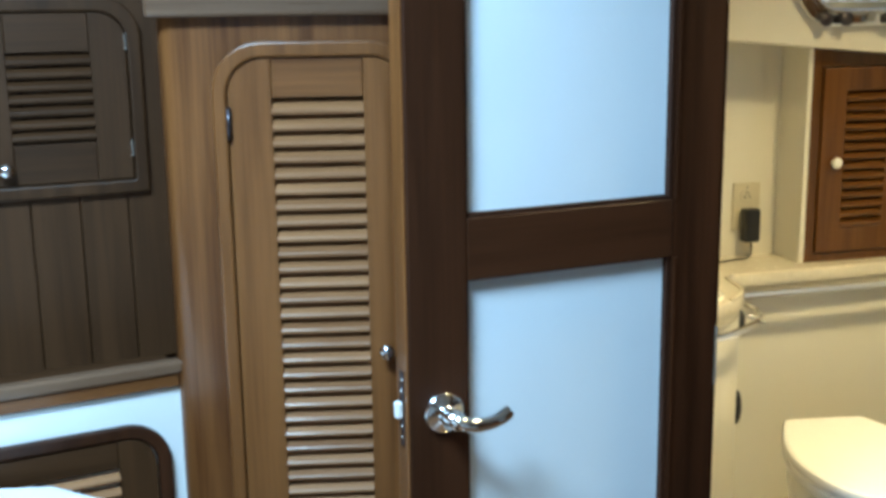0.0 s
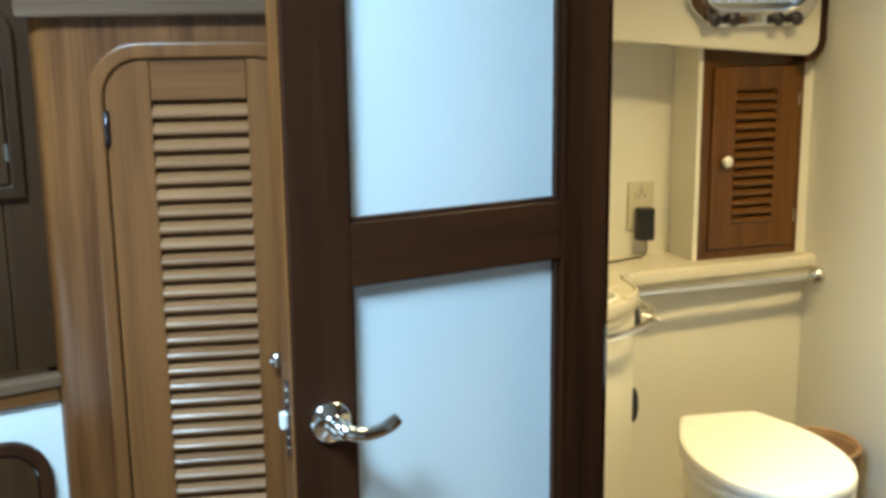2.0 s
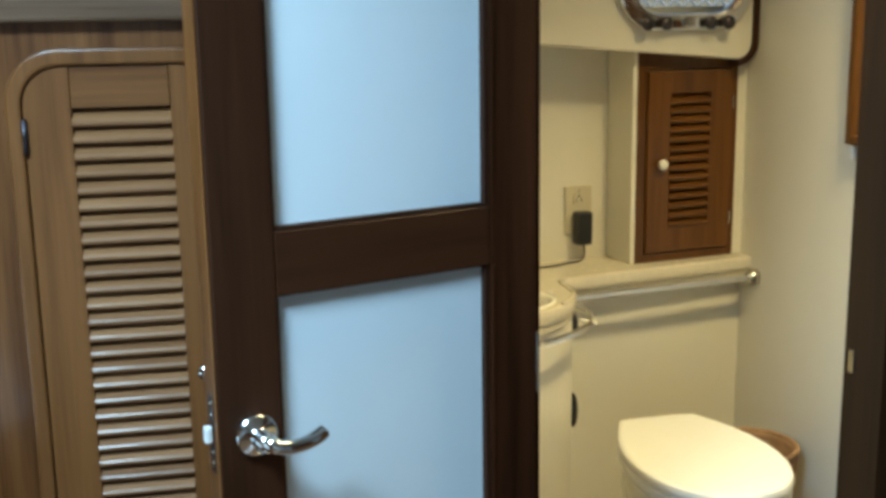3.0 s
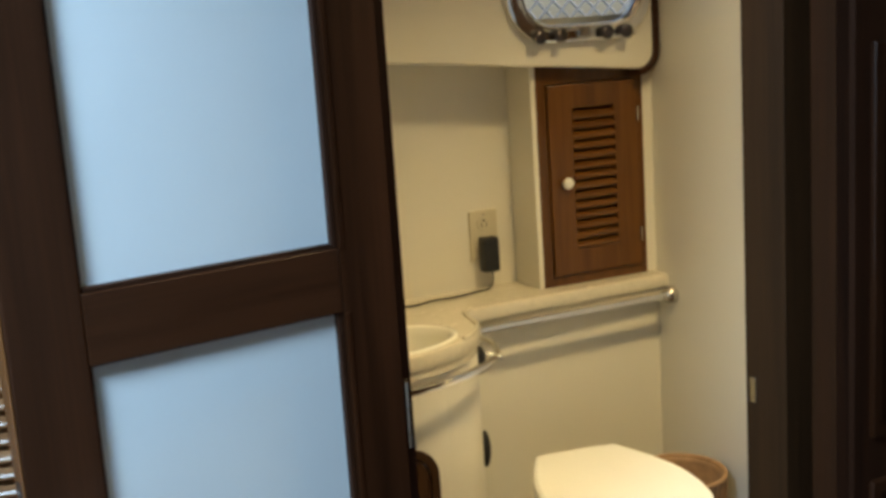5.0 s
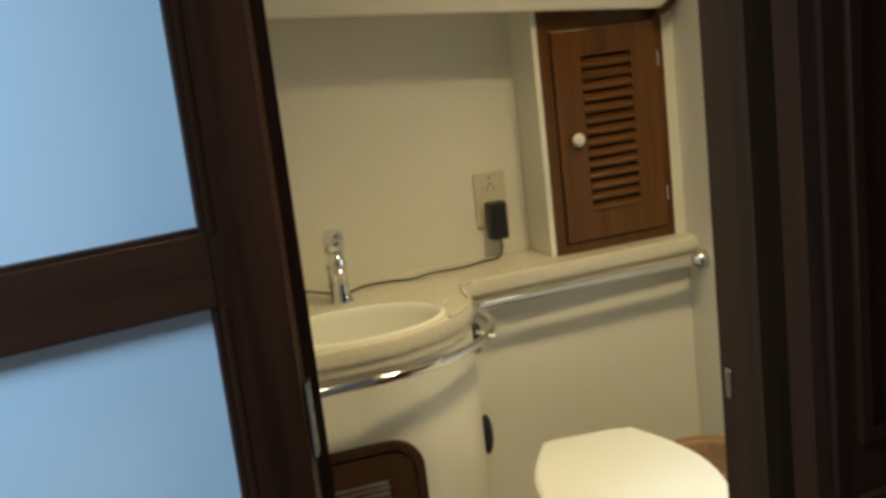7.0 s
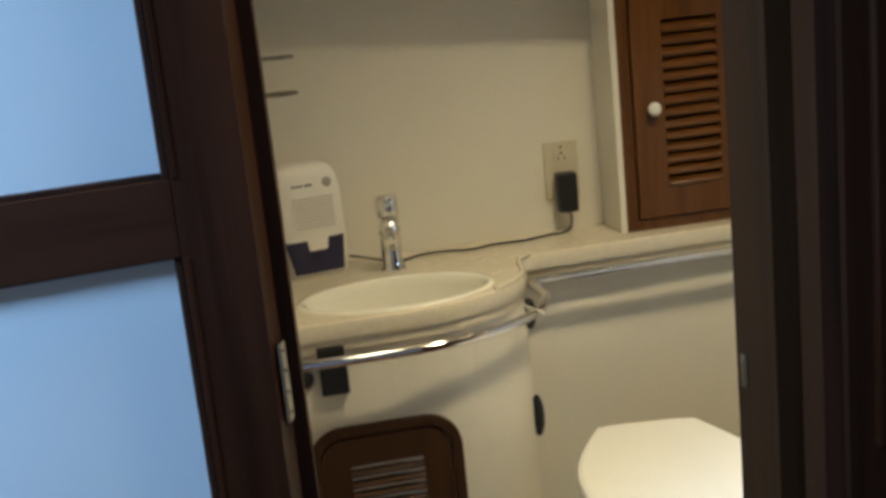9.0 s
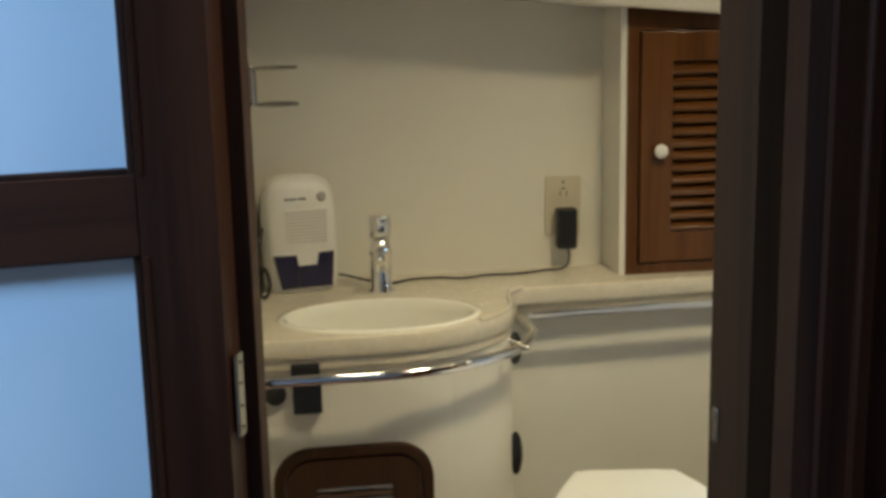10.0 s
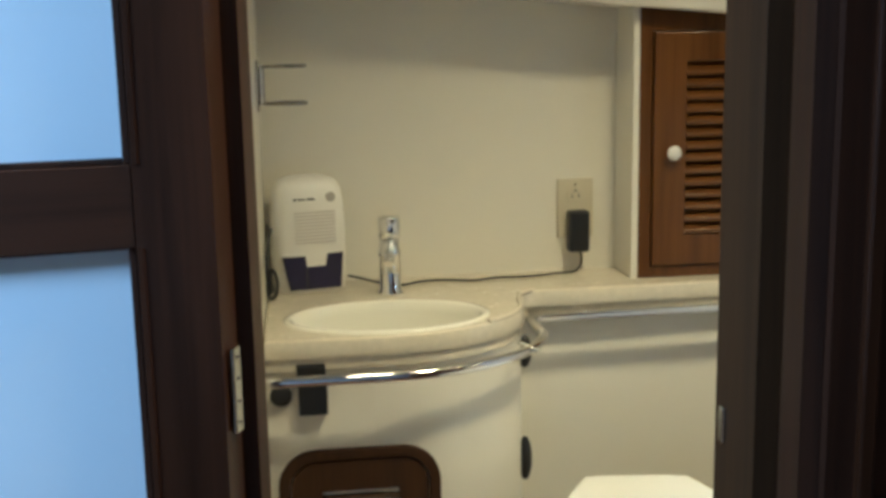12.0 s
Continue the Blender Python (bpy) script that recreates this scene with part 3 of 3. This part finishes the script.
def vanity():
    t = thing("vanity", pose(0, 0, 0), "white rounded vanity cabinet with a small louvred door", "vanity cabinet")
    out = front_curve(-0.020, 14, -0.006) + [(1.256, 2.248), (LEFT + 0.002, 2.248)]
    hole = ellipse(BASIN[0], BASIN[1], 0.169, 0.107)
    part("body", prism([out, hole], 0.0, 0.7995, "xy"), gelcoat, t)
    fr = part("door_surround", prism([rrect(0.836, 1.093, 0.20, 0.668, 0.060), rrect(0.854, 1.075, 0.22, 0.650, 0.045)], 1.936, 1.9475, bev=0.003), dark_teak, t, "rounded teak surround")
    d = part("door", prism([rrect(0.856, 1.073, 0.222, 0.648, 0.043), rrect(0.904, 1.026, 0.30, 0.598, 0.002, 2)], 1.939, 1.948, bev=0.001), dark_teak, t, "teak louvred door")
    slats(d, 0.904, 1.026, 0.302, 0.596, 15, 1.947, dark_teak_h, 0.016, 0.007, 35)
    for z0, z1 in ((0.740, 0.799), (0.536, 0.616)):
        h2 = (z1 - z0) / 2
        prof = [(max(0.0006, 0.012 * math.cos(radians(a))), (z0 + z1) / 2 + h2 * math.sin(radians(a))) for a in range(-90, 91, 15)]
        part("side_catch", lathe(prof, pose(1.260, 2.085, 0), 18), plastic_black, t, "dark oval catch", True)
    part("switch_box", slab(0.873, 0.918, 1.931, 1.948, 0.728, 0.777, 0.003, 2), plastic_black, t, "black switch")
    part("socket_box", slab(0.872, 0.916, 1.9265, 1.9335, 0.785, 0.811, 0.002, 2), plastic_black, t, "black fitting")
    part("round_switch", lathe([(0.017, 0), (0.017, 0.010), (0.013, 0.014)], outwards(0.846, 1.949, 0.760), 24), plastic_black, t, "black round fitting", True)


vanity()


def grab_rail():
    t = thing("grab_rail", pose(0, 0, 0), "polished steel rail round the vanity front", "grab rail")
    z = 0.797
    pts = [(LEFT + 0.004, 1.890, z)] + [(x, y, z) for x, y in front_curve(0.037, 14, 0.030)[1:-2]] + [(1.2905, 2.075, z + 0.001), (1.290, 2.11, z + 0.002), (1.287, 2.15, z + 0.004), (1.292, 2.172, z + 0.005), (1.31, 2.180, z + 0.005), (RIGHT - 0.008, 2.186, z + 0.006)]
    part("bar", tube(pts, 0.0088, 5, smooth_path=False), chrome, t, "", True)
    part("flange", lathe([(0.020, 0), (0.020, 0.014), (0.013, 0.020), (0.011, 0.030)], pose(RIGHT, 2.186, z + 0.006, 0, -90, 0), 20), steel, t, "", True)
    part("bracket", tube([(1.262, 1.985, z), (1.232, 2.000, z + 0.012)], 0.004, 3), steel, t, "", True)
    part("bracket", tube([(1.29, 2.175, z), (1.29, 2.215, z)], 0.006, 3), steel, t, "", True)


grab_rail()


def wall_cabinet():
    t = thing("wall_cabinet", pose(0, 0, 0), "teak louvred cabinet with a white knob above the counter", "cabinet")
    x0, x1, z0, z1 = 1.5100, 1.786, 0.8505, 1.352
    part("face_frame", prism([[(x0, z0), (x1, z0), (x1, z1), (x0, z1)], [(1.534, 0.872), (1.768, 0.872), (1.768, 1.306), (1.534, 1.306)]], FACE, FACE + 0.02, bev=0.002), cherry, t)
    # added dark block, painting the shade inside the cabinet
    part("body", slab(x0 + 0.002, RIGHT - 0.002, FACE + 0.045, FACE + 0.12, z0, z1, 0), inside_shade, t)
    d = part("door", prism([rrect(1.536, 1.766, 0.874, 1.304, 0.002, 2), rrect(1.597, 1.706, 0.932, 1.250, 0.001, 2)], FACE - 0.006, FACE + 0.014, bev=0.002), cherry, t)
    slats(d, 1.597, 1.706, 0.933, 1.249, 14, FACE + 0.005, cherry_h, 0.024, 0.0105, 40)
    knob("knob", 1.570, FACE - 0.006, 1.086, 0.0135, plastic_white, d, "white round knob", 0.008)
    for z in (1.225, 0.945):
        part("hinge", slab(1.7665, 1.7705, FACE - 0.009, FACE - 0.002, z - 0.016, z + 0.016, 0.001), steel, t, "small steel hinge")
    part("side_filler", slab(1.7865, RIGHT - 0.0005, FACE + 0.002, FACE + 0.03, z0, z1, 0), gelcoat, t, "cream filler strip")


wall_cabinet()


def portlight():
    px, pz, pw, ph = PORT
    t = thing("portlight", pose(0, 0, 0), "oval stainless steel portlight, closed", "portlight")
    part("frame", prism([rrect(px - pw - 0.012, px + pw + 0.012, pz - ph - 0.012, pz + ph + 0.012, 0.10, 12), rrect(px - pw + 0.026, px + pw - 0.026, pz - ph + 0.026, pz + ph - 0.026, 0.07, 12)], 2.192, 2.2125, bev=0.006), chrome, t, "polished frame", True)
    part("inner_rim", prism([rrect(px - pw + 0.012, px + pw - 0.012, pz - ph + 0.012, pz + ph - 0.012, 0.082, 12), rrect(px - pw + 0.022, px + pw - 0.022, pz - ph + 0.022, pz + ph - 0.022, 0.073, 12)], 2.184, 2.194, bev=0.003), steel, t)
    pane = part("pane", prism([rrect(px - pw + 0.020, px + pw - 0.020, pz - ph + 0.020, pz + ph - 0.020, 0.075)], 2.220, 2.225), glass, t, "clear glass")
    pane.visible_shadow = False
    for dx in (-0.112, -0.063, 0.053, 0.102):
        k = part("dog", lathe([(0.010, 0), (0.012, 0.004), (0.009, 0.006), (0.0155, 0.010), (0.015, 0.016), (0.004, 0.018)], outwards(px + dx, 2.193, pz - ph + 0.004), 18), dark_metal, t, "dark turning knob", True)
    part("catch", slab(px - 0.014, px + 0.014, 2.184, 2.193, pz - ph - 0.004, pz - ph + 0.02, 0.003, 2), steel, t)


portlight()


def netting():
    parts_ = []
    x0, x1, z0, z1, y = 1.25, 2.35, 1.30, 2.05, 2.75
    step = 0.050
    k = x0 - (z1 - z0)
    while k < x1:
        parts_.append(tube([(k, y, z0), (k + (z1 - z0), y, z1)], 0.0035, 1))
        parts_.append(tube([(k, y + 0.004, z1), (k + (z1 - z0), y + 0.004, z0)], 0.0035, 1))
        k += step
    ob = new("lifeline_netting", as_mesh(join(*parts_), "netting"))
    ob.data.materials.append(net_white)
    tagged(ob, "white diamond lifeline netting outside the portlight", "netting", kind="stuff")


netting()
structure("water", prism([[(-400, -400), (400, -400), (400, 400), (-400, 400)]], -1.3, -1.2, "xy"), material("sea_water", (0.03, 0.07, 0.09), 0.12, vary=0.2, scale=0.5, bump=0.6, fine=3.0), "blue-grey open water", "water")


def toilet():
    m = pose(1.4445, 2.035, 0, 0, 0, -7.7)
    t = thing("toilet", m, "white marine toilet with its lid closed", "toilet")

    def outline(grow=0.0, length=0.450):
        right = []
        for i in range(25):
            s = i / 24
            if s < 0.5:
                k = s / 0.5
                w = 0.089 + (0.158 - 0.089) * math.sin(k * math.pi / 2)
            else:
                k = (s - 0.5) / 0.5
                w = 0.158 * math.sqrt(max(0.0, 1 - k ** 2.3))
            right.append((w + grow if w > 0 else 0.0, -s * length - (grow if s == 1 else 0)))
        return [(-x, y) for x, y in right] + [(x, y) for x, y in right[-2::-1]]
    part("lid", prism([outline()], 0.525, 0.553, "xy", bev=0.010), lid_white, t, "white plastic lid")
    part("seat", prism([outline(-0.002)], 0.504, 0.524, "xy", bev=0.006), lid_white, t)
    bm = bmesh.new()
    rings = []
    base = outline(-0.012)
    for z, k, sh in ((0.503, 1.0, 0), (0.45, 0.99, 0), (0.38, 0.90, 0.01), (0.28, 0.74, 0.04), (0.16, 0.62, 0.07), (0.06, 0.62, 0.07), (0.0, 0.68, 0.05)):
        rings.append([bm.verts.new((x * k, y * k - sh, z)) for x, y in base])
    for p, q in zip(rings, rings[1:]):
        for i in range(len(p)):
            bm.faces.new((p[i], p[(i + 1) % len(p)], q[(i + 1) % len(p)], q[i]))
    bm.faces.new(rings[0])
    bm.faces.new(rings[-1][::-1])
    bmesh.ops.recalc_face_normals(bm, faces=bm.faces)
    part("bowl", bm, porcelain, t, "white porcelain bowl", True)
    part("hinge_block", slab(-0.07, 0.07, 0.002, 0.022, 0.505, 0.543, 0.004, 2), lid_white, t)
    part("pedestal", slab(-0.16, 0.14, -0.02, 0.10, 0.0, 0.20, 0.015, 2), porcelain, t)


toilet()


def wastebasket():
    t = thing("wastebasket", pose(1.690, 2.010, 0), "tan woven wastebasket beside the toilet", "wastebasket")
    prof = [(0.075, 0.0), (0.098, 0.44), (0.102, 0.452), (0.094, 0.452), (0.090, 0.44), (0.070, 0.01)]
    part("basket", lathe(prof, None, 36), wicker, t, "", True)
    for i in range(24):
        a = 2 * math.pi * i / 24
        part("rib", tube([(0.077 * math.cos(a), 0.077 * math.sin(a), 0.005), (0.101 * math.cos(a), 0.101 * math.sin(a), 0.448)], 0.003, 2), wicker, t, "", True)
    part("rim", tube([(0.099 * math.cos(2 * math.pi * i / 36), 0.099 * math.sin(2 * math.pi * i / 36), 0.452) for i in range(36)], 0.006, 3, True), wicker, t, "", True)


wastebasket()


def faucet():
    t = thing("faucet", pose(1.043, 2.225, 0.8505), "chrome single-lever basin faucet", "faucet")
    part("body", lathe([(0.024, 0), (0.024, 0.004), (0.0195, 0.008), (0.0195, 0.068), (0.021, 0.070), (0.021, 0.080), (0.0185, 0.083), (0.0185, 0.10)]), chrome, t, "", True)
    part("spout", tube([(0, 0, 0.074), (-0.003, -0.025, 0.076), (-0.005, -0.045, 0.072), (-0.006, -0.052, 0.064)], 0.0095, 4, smooth_path=True), chrome, t, "", True)
    cap = part("cap", lathe([(0.0185, 0.102), (0.0205, 0.106), (0.0205, 0.136), (0.0185, 0.140), (0.006, 0.141)]), chrome, t, "", True)
    part("lever", slab(-0.006, 0.006, -0.05, 0.0, 0.128, 0.134, 0.002, 2), chrome, cap)


faucet()


def dehumidifier():
    t = thing("dehumidifier", pose(0.8985, 2.296, 0.8505, 0, 0, 12), "small white dehumidifier with a navy water tank on the countertop", "dehumidifier")

    def ring(k, z, w=0.068, d=0.046, n=40, p=3.2):
        out = []
        for i in range(n):
            a = 2 * math.pi * i / n
            c, s = math.cos(a), math.sin(a)
            out.append((k * w * math.copysign(abs(c) ** (2 / p), c), k * d * math.copysign(abs(s) ** (2 / p), s), z))
        return out

    def shell(levels):
        bm = bmesh.new()
        rings = [[bm.verts.new(v) for v in ring(k, z)] for k, z in levels]
        for p, q in zip(rings, rings[1:]):
            for i in range(len(p)):
                bm.faces.new((p[i], p[(i + 1) % len(p)], q[(i + 1) % len(p)], q[i]))
        bm.faces.new(rings[0][::-1])
        bm.faces.new(rings[-1])
        bmesh.ops.recalc_face_normals(bm, faces=bm.faces)
        return bm
    part("casing", shell([(0.90, 0), (0.95, 0.004), (0.98, 0.03), (1.0, 0.07), (1.0, 0.12), (0.97, 0.16), (0.90, 0.187), (0.77, 0.202), (0.5, 0.210), (0.2, 0.212)]), plastic_white, t, "", True)
    tank = part("tank", prism([[(-0.044, 0.008), (0.050, 0.008), (0.055, 0.072), (0.026, 0.072), (0.022, 0.050), (-0.012, 0.050), (-0.015, 0.070), (-0.056, 0.070)]], -0.0485, -0.02, bev=0.002), plastic_navy, t, "navy tinted water tank")
    part("tank_divider", slab(-0.014, -0.012, -0.0495, -0.046, 0.010, 0.050, 0), plastic_black, tank)
    g = part("grille", prism([rrect(-0.034, 0.044, 0.090, 0.153, 0.004, 3)], -0.0475, -0.03), plastic_white, t)
    for i in range(10):
        part("grille_bar", slab(-0.032, 0.042, -0.049, -0.047, 0.093 + i * 0.006, 0.0955 + i * 0.006, 0.0004), plastic_pale, g)
    part("dial", lathe([(0.010, 0), (0.009, 0.003), (0.006, 0.004)], pose(0.036, -0.0385, 0.174, 72, 0, 10), 20), plastic_grey, t, "grey dial", True)
    for i, w in enumerate((0.006, 0.007, 0.005, 0.008, 0.006)):
        part("lettering", slab(-0.032 + i * 0.0082, -0.032 + i * 0.0082 + w, -0.0435, -0.038, 0.170, 0.1735, 0), plastic_black, t, "dark printed bar")


dehumidifier()


def outlet():
    t = thing("wall_outlet", pose(1.4175, BACK, 0.972), "ivory wall outlet plate with two sockets", "wall outlet")
    part("plate", slab(-0.0355, 0.0355, -0.006, -0.0005, -0.058, 0.058, 0.002, 2), plastic_ivory, t)
    for z in (0.027, -0.022):
        s = part("socket", prism([rrect(-0.0165, 0.0165, z - 0.014, z + 0.014, 0.012)], -0.0085, -0.005, bev=0.001), plastic_ivory, t)
        for x in (-0.0065, 0.0065):
            part("slot", slab(x - 0.001, x + 0.001, -0.0092, -0.0082, z - 0.007, z + 0.001, 0), plastic_black, s)
        part("slot", lathe([(0.0026, 0), (0.0026, 0.001)], outwards(0, -0.0083, z + 0.007), 12), plastic_black, s)
    part("screw", lathe([(0.003, 0), (0.002, 0.001)], outwards(0, -0.006, 0.046), 12), steel, t)


outlet()


def adapter():
    t = thing("power_adapter", pose(1.421, BACK - 0.010, 0.930), "black plug-in power adapter with a thin cable", "power adapter")
    part("case", slab(-0.0225, 0.0175, -0.032, 0.0, -0.040, 0.040, 0.006, 3), plastic_black, t)
    ox, oy, oz = 1.421, BACK - 0.010, 0.930
    path = [(1.423, 2.343, 0.892), (1.425, 2.342, 0.868), (1.415, 2.335, 0.855), (1.37, 2.318, 0.8535), (1.31, 2.300, 0.8535), (1.25, 2.302, 0.8535), (1.205, 2.286, 0.8535), (1.16, 2.300, 0.8535), (1.11, 2.300, 0.8535),
            (1.06, 2.275, 0.8535), (1.03, 2.285, 0.857), (1.00, 2.300, 0.863), (0.972, 2.312, 0.868)]
    part("cable", tube([(x - ox, y - oy, z - oz) for x, y, z in path], 0.0022, 3, smooth_path=True), plastic_black, t, "thin black cable", True)


adapter()


def mains_cord():
    t = thing("coiled_cord", pose(0.834, 2.222, 0.8525), "black cord hanging behind the dehumidifier", "cord")
    pts = [(0.0, 0.03, 0.12), (-0.008, 0.01, 0.08), (-0.008, 0.0, 0.03), (-0.004, -0.02, 0.004), (0.008, -0.035, 0.02), (0.006, -0.02, 0.045), (-0.002, 0.0, 0.05), (-0.006, 0.02, 0.004)]
    part("cable", tube(pts, 0.0035, 3, smooth_path=True), plastic_black, t, "", True)


mains_cord()


def tumbler_holder():
    t = thing("tumbler_holder", pose(LEFT, 2.185, 1.228), "chrome wall holder with two open rings", "tumbler holder")
    part("plate", slab(0.0005, 0.006, -0.018, 0.018, -0.044, 0.042, 0.002, 2), chrome, t)
    part("bar", slab(0.006, 0.016, -0.005, 0.005, -0.034, 0.034, 0.002, 2), chrome, t)
    for z in (0.031, -0.031):
        pts = [(0.012, -0.004, z)] + [(0.052 - 0.034 * math.cos(a), 0.034 * math.sin(a), z) for a in [radians(-160 + 320 * i / 20 + 180 - 180) for i in range(21)]] + [(0.012, 0.004, z)]
        part("ring", tube(pts, 0.0026, 3), dark_chrome, t, "", True)


tumbler_holder()


def wall_mirror():
    t = thing("wall_mirror", pose(RIGHT, 1.40, 0), "teak-framed mirror on the washroom side wall", "mirror")
    y1 = MIRROR_EDGE - 1.40
    part("frame", prism([[(-0.24, 1.16), (y1, 1.16), (y1, 1.80), (-0.24, 1.80)], [(-0.222, 1.178), (y1 - 0.018, 1.178), (y1 - 0.018, 1.782), (-0.222, 1.782)]], -0.022, -0.0005, "yz", bev=0.002), cherry, t)
    part("glass", slab(-0.010, -0.004, -0.223, y1 - 0.017, 1.177, 1.783, 0), mirror, t, "mirror glass")
    part("clip", slab(-0.012, -0.0005, y1 - 0.016, y1 - 0.004, 1.125, 1.158, 0.002), plastic_white, t, "white clip")


MIRROR_EDGE = 1.878
wall_mirror()


def ceiling_lamp():
    t = thing("ceiling_lamp", pose(*HEAD_LAMPS[0][:2], TOP), "round ceiling lamp with a warm diffuser", "ceiling lamp", "washroom ceiling lamps")
    part("frame", prism([ellipse(0, 0, 0.075, 0.075), ellipse(0, 0, 0.06, 0.06)], -0.035, -0.0005, "xy", bev=0.003), steel, t)
    part("diffuser", lathe([(0.0595, -0.030), (0.0595, -0.020)]), glowing, t, "glowing diffuser")
    copy_thing(t, pose(*HEAD_LAMPS[1][:2], TOP))


ceiling_lamp()


def hatch():
    t = thing("deck_hatch", pose(hx, hy, TOP), "square deck hatch frame, open to the sky", "hatch")
    part("frame", prism([rrect(-hh - 0.03, hh + 0.03, -hh - 0.03, hh + 0.03, 0.06), rrect(-hh + 0.006, hh - 0.006, -hh + 0.006, hh - 0.006, 0.05)], -0.012, -0.0005, "xy", bev=0.003), steel, t)


hatch()
